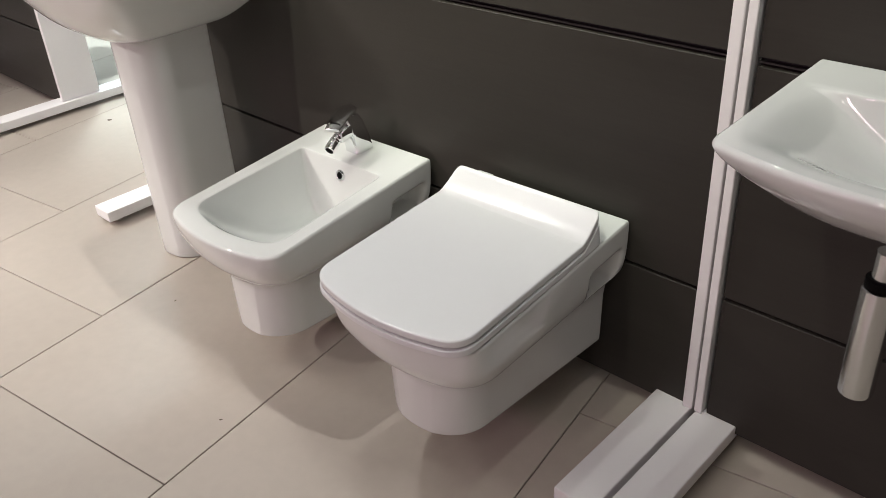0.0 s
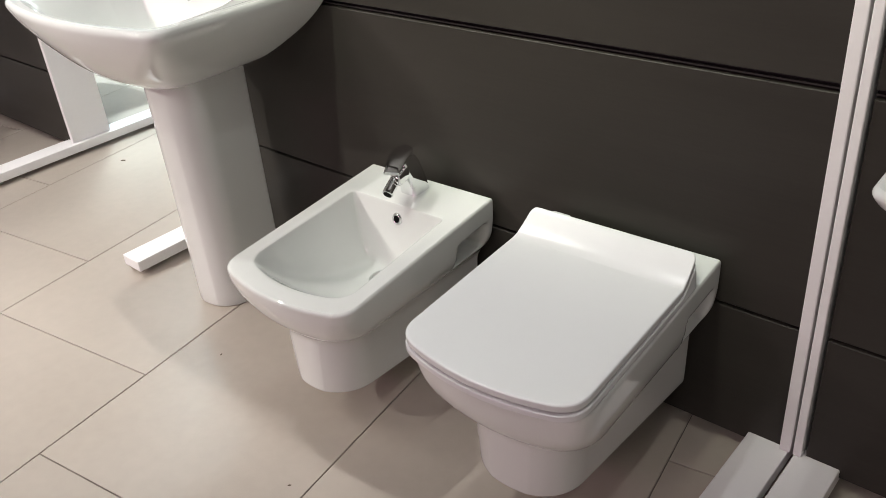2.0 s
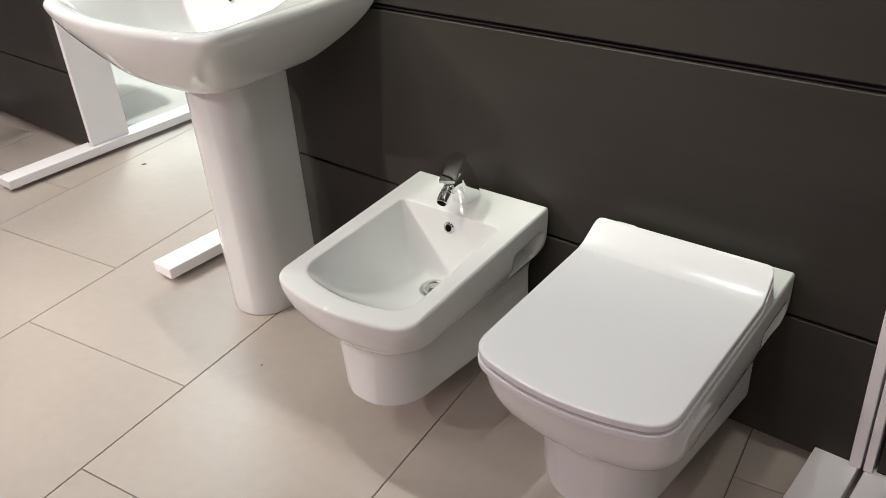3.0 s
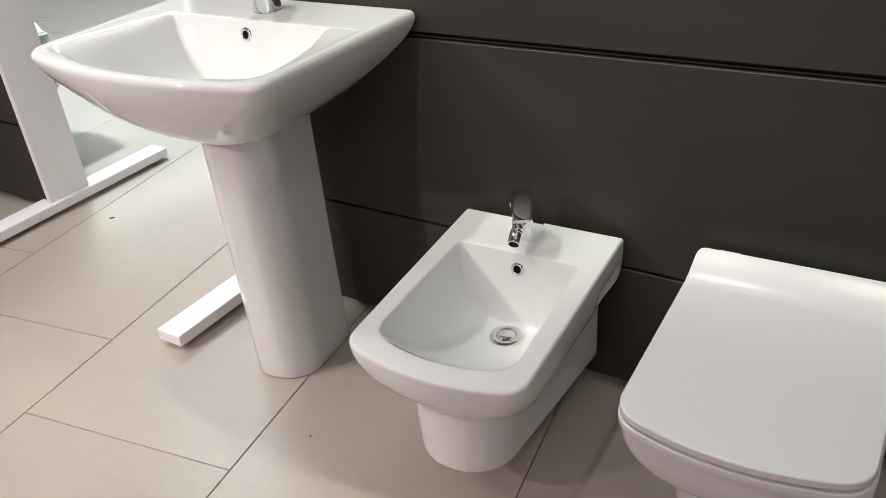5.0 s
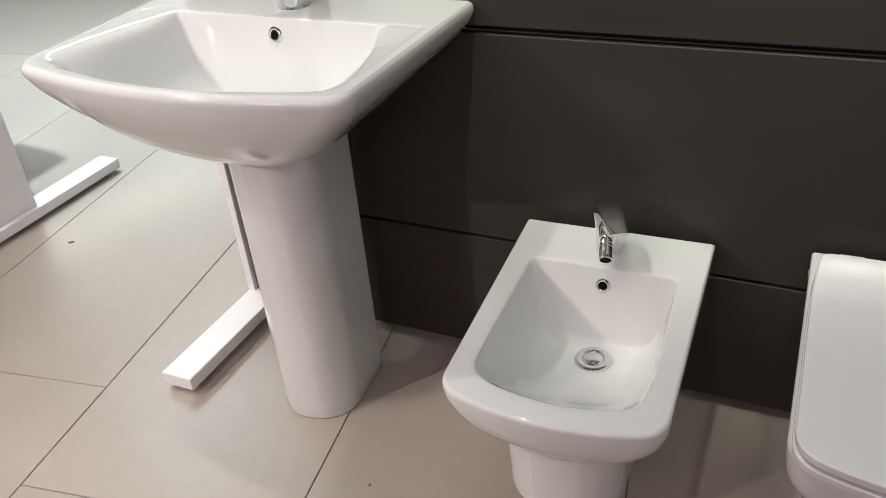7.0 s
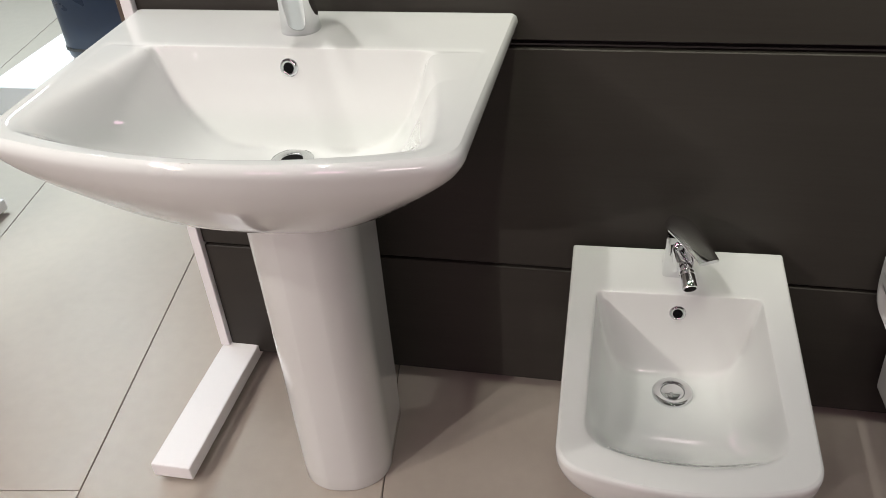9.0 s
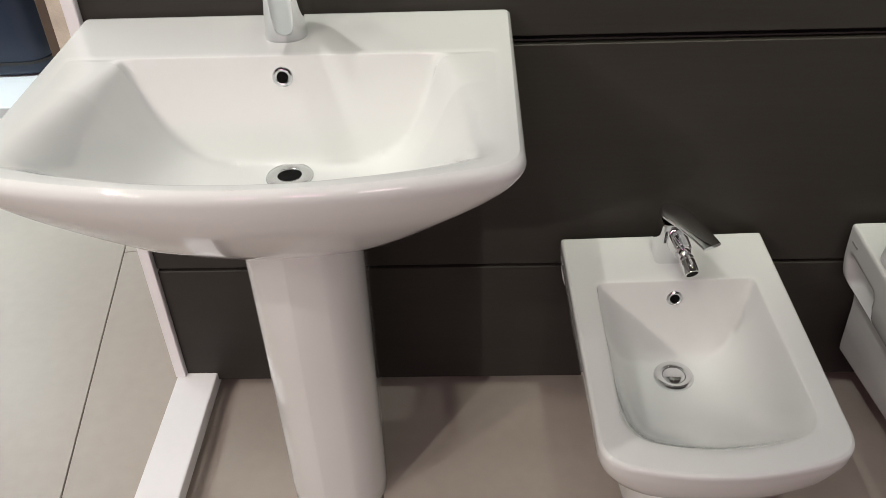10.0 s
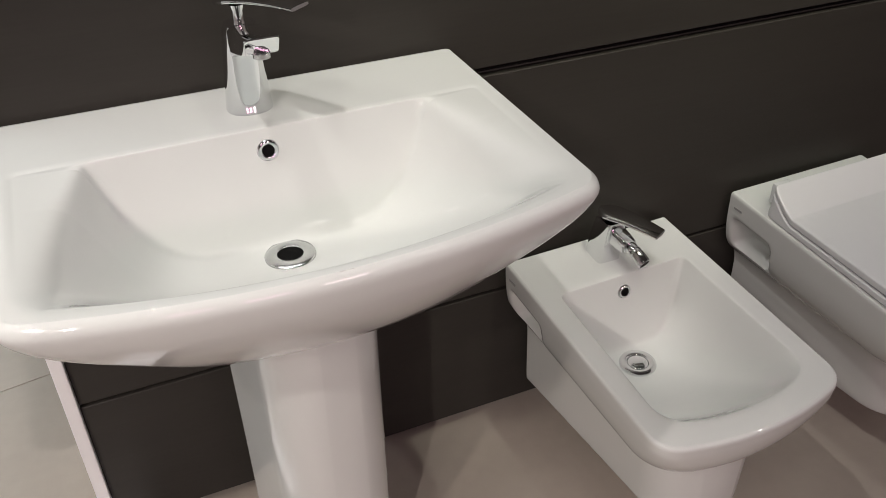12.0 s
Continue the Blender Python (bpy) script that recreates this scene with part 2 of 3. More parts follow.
def lathe(profile, n=32, at=(0, 0, 0), turn=None):
    """A turned body from (radius, height) pairs."""
    bm = bmesh.new()
    rings = []
    for r, z in profile:
        rings.append([bm.verts.new((r * math.cos(2 * math.pi * i / n), r * math.sin(2 * math.pi * i / n), z)) for i in range(n)])
    for a, b in zip(rings, rings[1:]):
        for i in range(n):
            bm.faces.new((a[i], a[(i + 1) % n], b[(i + 1) % n], b[i]))
    bm.faces.new(rings[0][::-1])
    bm.faces.new(rings[-1])
    if turn is not None:
        bm.transform(turn)
    bm.transform(Matrix.Translation(at))
    return bm


def ring_bm(r_in, r_out, h, n=32):
    """A flat flange with a rounded rim and a hole through it."""
    return [(r_in, -0.012), (r_in, h * 0.6), (r_in + 0.001, h), ((r_in + r_out) / 2, h * 1.1), (r_out - 0.0015, h * 0.8), (r_out, 0.0), (r_out, -0.004)]


def flange(r_in, r_out, h, at, turn=None, n=32):
    bm = bmesh.new()
    rings = []
    for r, z in ring_bm(r_in, r_out, h):
        rings.append([bm.verts.new((r * math.cos(2 * math.pi * i / n), r * math.sin(2 * math.pi * i / n), z)) for i in range(n)])
    for a, b in zip(rings, rings[1:]):
        for i in range(n):
            bm.faces.new((a[i], a[(i + 1) % n], b[(i + 1) % n], b[i]))
    if turn is not None:
        bm.transform(turn)
    bm.transform(Matrix.Translation(at))
    return bm


def slab(sections):
    """Skins quads through four-cornered or many-cornered sections of equal count, with caps."""
    bm = bmesh.new()
    rings = [[bm.verts.new(p) for p in s] for s in sections]
    for a, b in zip(rings, rings[1:]):
        k = len(a)
        for i in range(k):
            bm.faces.new((a[i], a[(i + 1) % k], b[(i + 1) % k], b[i]))
    bm.faces.new(rings[0][::-1])
    bm.faces.new(rings[-1])
    return bm


# ---- setting ----
floor_base = part("floor", box(-7, 3, -6.5, 5, -0.06, -0.004), GROUT)
tagged(floor_base, "beige porcelain tiled showroom floor with thin dark joints", "floor", kind="structure")
ceiling = part("ceiling", box(-7.1, 3.1, -6.6, 5.1, 3.0, 3.1), DARK_PAINT)
tagged(ceiling, "dark grey painted showroom ceiling", "ceiling", kind="structure")
for nm, dims in (("wall_north", (-7, 3, 5, 5.1, -0.06, 3)), ("wall_south", (-7, 3, -6.6, -6.5, -0.06, 3)), ("wall_west", (-7.1, -7, -6.5, 5, -0.06, 3)), ("wall_east", (3, 3.1, -6.5, 5, -0.06, 3))):
    dim = nm == "wall_south"
    tagged(part(nm, box(*dims), DARK_PAINT if dim else WALL), "plain dark grey painted showroom wall" if dim else "plain white painted showroom wall", "wall", kind="structure")


def display_wall(name, x0, x1, label, left_trim=0.021, right_trim=0.021, y=WALL_Y, out=0.0):
    """A free-standing display wall: dark boards with grooves in a white metal frame on two feet."""
    t = thing(name, (x0, y, 0), label, "display wall", "display walls")
    w = x1 - x0
    part("core", box(0.02, w - 0.02, 0.018, 0.10, 0.03, 2.40), SEAM, t)
    edges = (0.030, 0.3305, 0.783, 1.230, 1.680, 2.130, 2.42)
    for a, b in zip(edges, edges[1:]):
        part("board", box(0.0215, w - 0.0215, 0, 0.018, a + (0.009 if a > 0.5 else 0.0035 if a > 0.1 else 0), b - (0.006 if b > 0.5 else 0.0035), 0.0015, 1), LAMINATE, t)
        if 0.7 < a < 2.2:
            part("groove_strip", box(0.0215, w - 0.0215, 0.006, 0.0175, a - 0.0015, a + 0.0015), EDGE, t)
    part("back_board", box(0.0215, w - 0.0215, 0.10, 0.118, 0.030, 2.42, 0.0015, 1), LAMINATE, t)
    for x, tw in ((0, left_trim), (w - right_trim, right_trim)):
        part("edge_trim", box(x, x + tw, -0.012, 0.148, 0.0505, 2.42, 0.0015, 1), WHITE_METAL, t)
    for x in (0.002 - out, w - 0.088 + out):
        foot = part("foot", box(x, x + 0.084, -0.358, 0.498, 0.016, 0.0500, 0.003, 2), WHITE_METAL, t)
        for gy in (-0.318, 0.458):
            part("glide", lathe([(0.016, 0.0), (0.018, 0.002), (0.018, 0.013), (0.014, 0.0162)], 20, (x + 0.042, gy, 0)), RUBBER, foot)
    return t


display_wall("display_wall", -2.290, -0.427, "dark brown-grey grooved display wall in white metal frame")
display_wall("display_wall", -0.422, 1.46, "dark brown-grey grooved display wall in white metal frame", 0.016)
display_wall("display_wall", -4.18, -3.249, "dark brown-grey grooved display wall in white metal frame", y=WALL_Y + 0.014, out=0.022)

# ---- ceramics ----


def hung_bend(fall, dz=0.0, depth=0.052):
    """The rim of a hung bowl falls towards its front; a finger recess is pushed into both flanks near the wall."""
    def bend(x, y, z):
        e = 0.016
        k = ramp(-0.150, -0.150 + e, y) * (1 - ramp(-0.036 - e, -0.036, y)) * ramp(0.262 + dz, 0.262 + dz + e, z) * (1 - ramp(0.338 + dz - e, 0.338 + dz, z))
        if abs(x) > 0.12:
            x -= math.copysign(depth * k, x)
        z -= fall * max(0.0, -0.02 - y) * ramp(0.16, 0.38, z)
        return (x, y, z)
    return bend


def hung_body(dz, wide=0.0, low=0.0, full=0.0):
    """Keys of a hung bowl on its skirt; full: how far the belly bulges out over the skirt, 0 to 1."""
    slim = [
        (0.204, 0.1275, 0.1060, -0.4370, 0.027, 0.064), (0.224, 0.1300, 0.1110, -0.4390, 0.028, 0.066), (0.243, 0.1390, 0.1280, -0.4450, 0.031, 0.070),
        (0.267, 0.1570, 0.1530, -0.4590, 0.033, 0.064), (0.303, 0.1750, 0.1730, -0.4780, 0.034, 0.062), (0.338, 0.1800, 0.1800, -0.4890, 0.034, 0.048)]
    stout = [
        (0.190, 0.1275, 0.1060, -0.4370, 0.027, 0.064), (0.208, 0.1300, 0.1120, -0.4400, 0.028, 0.066), (0.224, 0.1410, 0.1310, -0.4490, 0.031, 0.070),
        (0.243, 0.1590, 0.1550, -0.4640, 0.033, 0.062), (0.270, 0.1735, 0.1715, -0.4790, 0.034, 0.058), (0.320, 0.1810, 0.1815, -0.4925, 0.033, 0.045)]
    belly = []
    for p, q in zip(slim, stout):
        z, hb, hf, yf, bulge, rf = (u * (1 - full) + v * full for u, v in zip(p, q))
        belly.append((z + dz, hb, hf, -0.019, yf, bulge, rf, 0.004))
    keys = [
        (0.070 + dz + low, 0.118, 0.090, -0.022, -0.432, 0.026, 0.062, 0.004),
        (0.074 + dz + low, 0.124, 0.098, -0.020, -0.438, 0.026, 0.064, 0.004),
        (0.140 + dz, 0.126, 0.102, -0.019, -0.438, 0.026, 0.064, 0.004),
        *belly,
        (0.366 + dz, 0.1820, 0.1835, -0.019, -0.4955, 0.033, 0.039, 0.004),
        (0.379 + dz, 0.1822, 0.1838, -0.019, -0.4960, 0.033, 0.038, 0.004),
        (0.3845 + dz, 0.1810, 0.1826, -0.0202, -0.4945, 0.033, 0.037, 0.004),
        (0.387 + dz, 0.1780, 0.1792, -0.0232, -0.4910, 0.033, 0.036, 0.004),
    ]
    return [(k[0], k[1] + wide, k[2] + wide, *k[3:]) if i < 5 else k for i, k in enumerate(keys)]


def side_mark(parent, x, y, z):
    """A small faint printed mark on a flank."""
    part("mark", box(x - 0.0006, x + 0.0006, y - 0.011, y + 0.011, z - 0.0022, z + 0.0022), INK, parent, "small faint grey printed mark")


def bidet(at):
    t = thing("bidet", at, "white glazed ceramic wall-hung bidet on the dark display wall", "bidet")
    t.rotation_euler = (0, 0, radians(1.8))
    fall = 0.082
    bowl = dished(hung_body(0, full=0.15), (0.1365, 0.1445, -0.1380, -0.4535, 0.029, 0.040, 0.014), 0.387, 0.2150, -0.210, 6.5, wide_exp=6.0, long_exp=2.1, rim=0.008,
                  steps=7, fine=3, rings=60, bend=hung_bend(fall))
    part("bowl", bowl, CERAMIC, t, smooth=True, sharp=85)
    # unseen block added behind the bidet, dark for the shade in the wall gap
    part("gap_filler", box(-0.11, 0.11, -0.030, 0.0, 0.12, 0.34, 0.002, 1), EDGE, t, "added dark filler for the shaded gap at the wall")
    d = part("drain", flange(0.0205, 0.0350, 0.003, (0.002, -0.2100, 0.2175)), CHROME, t, "chrome drain", smooth=True)
    part("plug", lathe([(0.0200, -0.010), (0.0200, 0.0005), (0.0190, 0.0025), (0.0150, 0.0045), (0.0080, 0.0058), (0.001, 0.0062)], 32, (0.002, -0.2100, 0.2175)), CHROME, d, smooth=True, sharp=40)
    tilt = Matrix.Rotation(radians(80), 4, "X")
    o = part("overflow", flange(0.0080, 0.0140, 0.0022, (0.002, -0.1452, 0.3420), tilt), CHROME, t, "chrome overflow ring", smooth=True)
    part("hole", lathe([(0.0081, -0.003), (0.0081, 0.0018)], 24, (0.002, -0.1452, 0.3420), tilt), HOLE, o)
    side_mark(t, -0.1822, -0.048, 0.358)
    return t


def toilet(at):
    t = thing("toilet", at, "white glazed wall-hung toilet with closed lid", "toilet")
    t.rotation_euler = (0, 0, radians(1.6))
    fall = 0.055
    keys = hung_body(0.015, 0.006, 0.001, 0.75) + [(0.4020, 0.12, 0.12, -0.1, -0.42, 0.03, 0.05, 0.02), (0.4018, 0.03, 0.03, -0.2, -0.3, 0.01, 0.02, 0.02)]
    part("bowl", loft(keys, 7, hung_bend(fall + 0.016, 0.012), fine=3, ease=1), CERAMIC, t, smooth=True, sharp=85)
    # same added dark block for the shaded gap behind the toilet
    part("gap_filler", box(-0.11, 0.11, -0.030, 0.0, 0.12, 0.34, 0.002, 1), EDGE, t, "added dark filler for the shaded gap at the wall")
    rise = 0.036

    def lift(x, y, z):
        k = min(1, max(0, (y + 0.178) / 0.062))
        soft = k * (0.42 + 0.98 * k - 0.40 * k * k)
        return (x * (1 - 0.03 * k), y, z + rise * soft - fall * max(0.0, -0.02 - y))

    def pad(z0, z1, hw, yb, yf, e=0.004, rb=0.03):
        return [(z0, hw - e, hw - e, yb - e, yf + e, 0.034, 0.038, rb), (z0 + e * 0.4, hw - e * 0.3, hw - e * 0.3, yb - e * 0.3, yf + e * 0.3, 0.034, 0.038, rb), (z0 + e, hw, hw, yb, yf, 0.034, 0.040, rb), (z1 - e, hw, hw, yb, yf, 0.034, 0.040, rb),
                (z1 - e * 0.4, hw - e * 0.25, hw - e * 0.25, yb - e * 0.25, yf + e * 0.25, 0.034, 0.040, rb), (z1, hw - e, hw - e, yb - e, yf + e, 0.034, 0.040, rb), (z1 + 0.0002, 0.1, 0.1, -0.18, yf + 0.06, 0.03, 0.05, 0.02)]

    def settled(x, y, z):
        k = min(1, max(0, (y + 0.178) / 0.062)) * min(1, max(0, (z - 0.4015) / 0.010))
        return (x * (1 - 0.03 * k) + 0.002, y, z + (rise - 0.001) * k * (0.42 + 0.98 * k - 0.40 * k * k) - (fall + 0.008) * max(0.0, -0.02 - y))

    part("seat", loft(pad(0.4015, 0.4148, 0.1800, -0.112, -0.5190, 0.0025, rb=0.018), 4, settled, fine=2), LID, t, smooth=True, sharp=60)
    bm = loft(pad(0.4150, 0.4300, 0.1780, -0.112, -0.5180, 0.003, rb=0.018), 4, None, fine=2)
    # the lid sweeps up towards its hinges
    bmesh.ops.bisect_plane(bm, geom=bm.verts[:] + bm.edges[:] + bm.faces[:], plane_co=(0, -0.178, 0), plane_no=(0, 1, 0))
    for i in (0.25, 1, 2, 3, 4, 5, 6, 7, 8):
        bmesh.ops.bisect_plane(bm, geom=bm.verts[:] + bm.edges[:] + bm.faces[:], plane_co=(0, -0.178 + i * 0.0075, 0), plane_no=(0, 1, 0))
    for v in bm.verts:
        v.co = Vector(lift(*v.co)) + Vector((0.002, 0, 0))
    part("lid", bm, LID, t, "smooth white lid swept up towards the hinge", smooth=True, sharp=60)
    for x, top in ((-0.122, 0.0435), (0.122, 0.034)):
        part("hinge", box(x - 0.021, x + 0.021, -0.108, -0.084, 0.4000, 0.4020 + top, 0.004, 2), LID, t, smooth=True, sharp=40)
    side_mark(t, -0.1822, -0.048, 0.372)
    return t


def washbasin(name, at, label, sx=1.0, sy=1.0, sz=1.0):
    t = thing(name, at, label, "washbasin", "washbasins")
    keys = [
        (0.606, 0.070, 0.070, -0.15, -0.290, 0.010, 0.05, 0.03),
        (0.610, 0.100, 0.100, -0.10, -0.318, 0.015, 0.06, 0.04),
        (0.627, 0.145, 0.155, -0.06, -0.350, 0.025, 0.08, 0.04),
        (0.662, 0.192, 0.206, -0.025, -0.388, 0.040, 0.08, 0.03),
        (0.709, 0.250, 0.257, -0.004, -0.421, 0.047, 0.07, 0.015),
        (0.751, 0.298, 0.299, 0.0, -0.445, 0.050, 0.052, 0.010),
        (0.779, 0.3230, 0.3205, 0.0, -0.4570, 0.050, 0.038, 0.008),
        (0.800, 0.3335, 0.3300, 0.0, -0.4615, 0.050, 0.032, 0.008),
        (0.810, 0.3320, 0.3275, -0.001, -0.4585, 0.050, 0.031, 0.008),
        (0.8155, 0.3275, 0.3215, -0.006, -0.4530, 0.050, 0.030, 0.008),
    ]
    small = min(sx, sy)
    keys = [(0.8155 - (0.8155 - z) * sz, hb * sx, hf * sx, yb * sy, yf * sy, bu * sy, rf * small, rb * small) for z, hb, hf, yb, yf, bu, rf, rb in keys]
    big = sx > 0.9
    inner = ((0.2230 if big else 0.250) * sx, (0.2880 if big else 0.285) * sx, (-0.1560 if big else -0.145) * sy, (-0.4410 if big else -0.420) * sy, 0.050 * sy, 0.042 * small, 0.010 * small)
    bowl = dished(keys, inner, 0.8155, 0.8155 - 0.1670 * sz, -0.214 * sy, 7.5 if big else 5.0, wide_exp=5.0 if big else 1.35, long_exp=1.9 if big else 1.45, rim=0.012, soft_side=0.034 if big else 0.008, reach=(0.303 * sx, 0.300 * sx) if big else (0.282 * sx, 0.279 * sx), steps=6, fine=3 if big else 2, rings=64 if big else 40)
    part("bowl", bowl, CERAMIC, t, smooth=True, sharp=85)
    dx, dy = 0.001, -0.214 * sy
    over = -0.1612 if big else -0.1502
    d = part("drain", flange(0.0175, 0.0350, 0.003, (dx, dy, 0.8155 - 0.1645 * sz)), SATIN, t, "satin chrome drain ring", smooth=True)
    part("hole", lathe([(0.0176, -0.002), (0.0176, 0.001)], 28, (dx, dy, 0.8155 - 0.1645 * sz)), HOLE, d)
    tilt = Matrix.Rotation(radians(80), 4, "X")
    o = part("overflow", flange(0.0080, 0.0150, 0.0024, (dx, over * sy, 0.8155 - 0.0310 * sz), tilt), CHROME, t, "chrome overflow ring", smooth=True)
    part("hole", lathe([(0.0081, -0.003), (0.0081, 0.0020)], 24, (dx, over * sy, 0.8155 - 0.0310 * sz), tilt), HOLE, o)
    return t


def pedestal(at):
    t = thing("pedestal", at, "white glazed ceramic pedestal standing under the washbasin", "pedestal")
    keys = [
        (0.000, 0.090, 0.082, -0.112, -0.294, 0.020, 0.056, 0.01),
        (0.004, 0.094, 0.086, -0.109, -0.298, 0.020, 0.058, 0.01),
        (0.300, 0.095, 0.086, -0.109, -0.298, 0.021, 0.058, 0.01),
        (0.585, 0.097, 0.087, -0.109, -0.300, 0.022, 0.060, 0.01),
        (0.665, 0.098, 0.087, -0.109, -0.302, 0.022, 0.060, 0.01),
    ]
    t.rotation_euler = (0, 0, radians(9.0))
    part("column", loft(keys, 4), CERAMIC, t, smooth=True, sharp=50)
    return t


RAISE = 0.025
bidet((-1.316, WALL_Y - 0.001, RAISE))
toilet((-0.788, WALL_Y + 0.011, RAISE))
washbasin("washbasin", (-1.929, WALL_Y - 0.004, RAISE), "white ceramic washbasin with bowed front on a pedestal")
pedestal((-1.954, WALL_Y - 0.012, 0))
washbasin("washbasin", (-0.100, WALL_Y + 0.0145, RAISE - 0.029), "small white ceramic washbasin hung on the display wall", 0.61, 0.742, 0.545).rotation_euler = (radians(1.3), 0, 0)
back_basin = washbasin("washbasin", (-3.745, WALL_Y + 0.19, RAISE), "small white ceramic washbasin on the back of a display wall", 0.55, 0.72)
back_basin.rotation_euler = (0, 0, math.pi)
washbasin("washbasin", (-3.575, WALL_Y + 0.010, RAISE), "small white ceramic washbasin hung on a display wall by the passage", 0.55, 0.72, 0.95)


# ---- taps and trap ----


def tube(points, radius, n=16):
    """A round pipe along points."""
    bm = bmesh.new()
    pts = [Vector(p) for p in points]
    rings = []
    for i, p in enumerate(pts):
        d = (pts[min(i + 1, len(pts) - 1)] - pts[max(i - 1, 0)]).normalized()
        side = d.orthogonal().normalized() if abs(d.z) > 0.99 else d.cross(Vector((0, 0, 1))).normalized()
        up = side.cross(d)
        r = radius[i] if isinstance(radius, (list, tuple)) else radius
        rings.append([bm.verts.new(p + r * (math.cos(2 * math.pi * k / n) * side + math.sin(2 * math.pi * k / n) * up)) for k in range(n)])
    for a, b in zip(rings, rings[1:]):
        for i in range(n):
            bm.faces.new((a[i], a[(i + 1) % n], b[(i + 1) % n], b[i]))
    bm.faces.new(rings[0][::-1])
    bm.faces.new(rings[-1])
    return bm


def round_section(cx, cy, cz, hx, hy, square=3.0, n=28, tilt=0.0):
    """A rounded rectangle across, level but for a tilt about x."""
    out = []
    for k in range(n):
        a = 2 * math.pi * k / n
        c, q = math.cos(a), math.sin(a)
        x = hx * math.copysign(abs(c) ** (2 / square), c)
        y = hy * math.copysign(abs(q) ** (2 / square), q)
        out.append((cx + x, cy + y * math.cos(tilt), cz + y * math.sin(tilt)))
    return out


def upright_section(cx, cy, cz, hx, hz, square=3.5, n=24, lean=0.0):
    """A rounded rectangle that stands across the y axis."""
    out = []
    for k in range(n):
        a = 2 * math.pi * k / n
        c, q = math.cos(a), math.sin(a)
        up = hz * math.copysign(abs(q) ** (2 / square), q)
        out.append((cx + hx * math.copysign(abs(c) ** (2 / square), c), cy - lean * up, cz + up))
    return out


def lever(length, w0, w1, arch, thick):
    """A flat arched lever along -y from its pivot."""
    secs = []
    for i in range(13):
        f = i / 12
        w = (w0 + (w1 - w0) * f) * (0.25 + 0.75 * math.sqrt(max(0, 1 - (1 - f / 0.3) ** 2)) if f < 0.3 else 1)
        z = arch * math.sin(math.pi * min(1, 0.18 + 0.75 * f)) - arch * 0.55 * f
        secs.append(upright_section(0, 0.022 - (length + 0.022) * f, z, w / 2, thick / 2 * (1 - 0.45 * f)))
    return slab(secs)


def bidet_tap(at):
    t = thing("bidet_tap", at, "polished chrome bidet mixer tap with a side-turned lever", "tap")
    secs = [round_section(0, 0.000, 0.0, 0.0240, 0.0270, 7, 36), round_section(0, 0.000, 0.003, 0.0240, 0.0270, 7, 36), round_section(-0.001, -0.007, 0.042, 0.0222, 0.0252, 7, 36),
            round_section(-0.003, -0.017, 0.078, 0.0208, 0.0240, 7, 36), round_section(-0.005, -0.022, 0.0905, 0.0200, 0.0230, 6, 36), round_section(-0.0055, -0.0235, 0.0945, 0.0180, 0.0210, 6, 36)]
    part("body", slab(secs), CHROME, t, smooth=True, sharp=28)
    secs = [upright_section(0.001, -0.022, 0.066, 0.0165, 0.017, 6), upright_section(0.004, -0.046, 0.060, 0.0155, 0.0150, 6), upright_section(0.008, -0.066, 0.0555, 0.0142, 0.0128, 5), upright_section(0.0085, -0.0690, 0.0550, 0.0120, 0.0106, 5)]
    sp = part("spout", slab(secs), CHROME, t, smooth=True, sharp=28)
    ball = bmesh.new()
    bmesh.ops.create_uvsphere(ball, u_segments=24, v_segments=14, radius=0.0112, matrix=Matrix.Translation((0.0095, -0.0730, 0.0560)))
    part("ball_joint", ball, CHROME, sp, smooth=True)
    aim = look((0.0095, -0.0730, 0.0560), (0.0195, -0.1120, 0.0350))
    n = part("nozzle", lathe([(0.0100, -0.005), (0.0122, -0.007), (0.0126, -0.009), (0.0126, -0.0115), (0.0116, -0.0125), (0.0116, -0.0140), (0.0126, -0.0150), (0.0126, -0.0345), (0.0118, -0.0370), (0.0104, -0.0375)], 28, (0, 0, 0), aim), CHROME, t, smooth=True, sharp=35)
    part("aerator", lathe([(0.0098, -0.0365), (0.0098, -0.0381)], 24, (0, 0, 0), aim), HOLE, n)
    bm = lever(0.100, 0.052, 0.035, 0.008, 0.012)
    bm.transform(pose(-0.006, -0.020, 0.1000, 0.5, 0, 28))
    part("lever", bm, CHROME, t, "arched chrome lever", smooth=True, sharp=35)
    return t


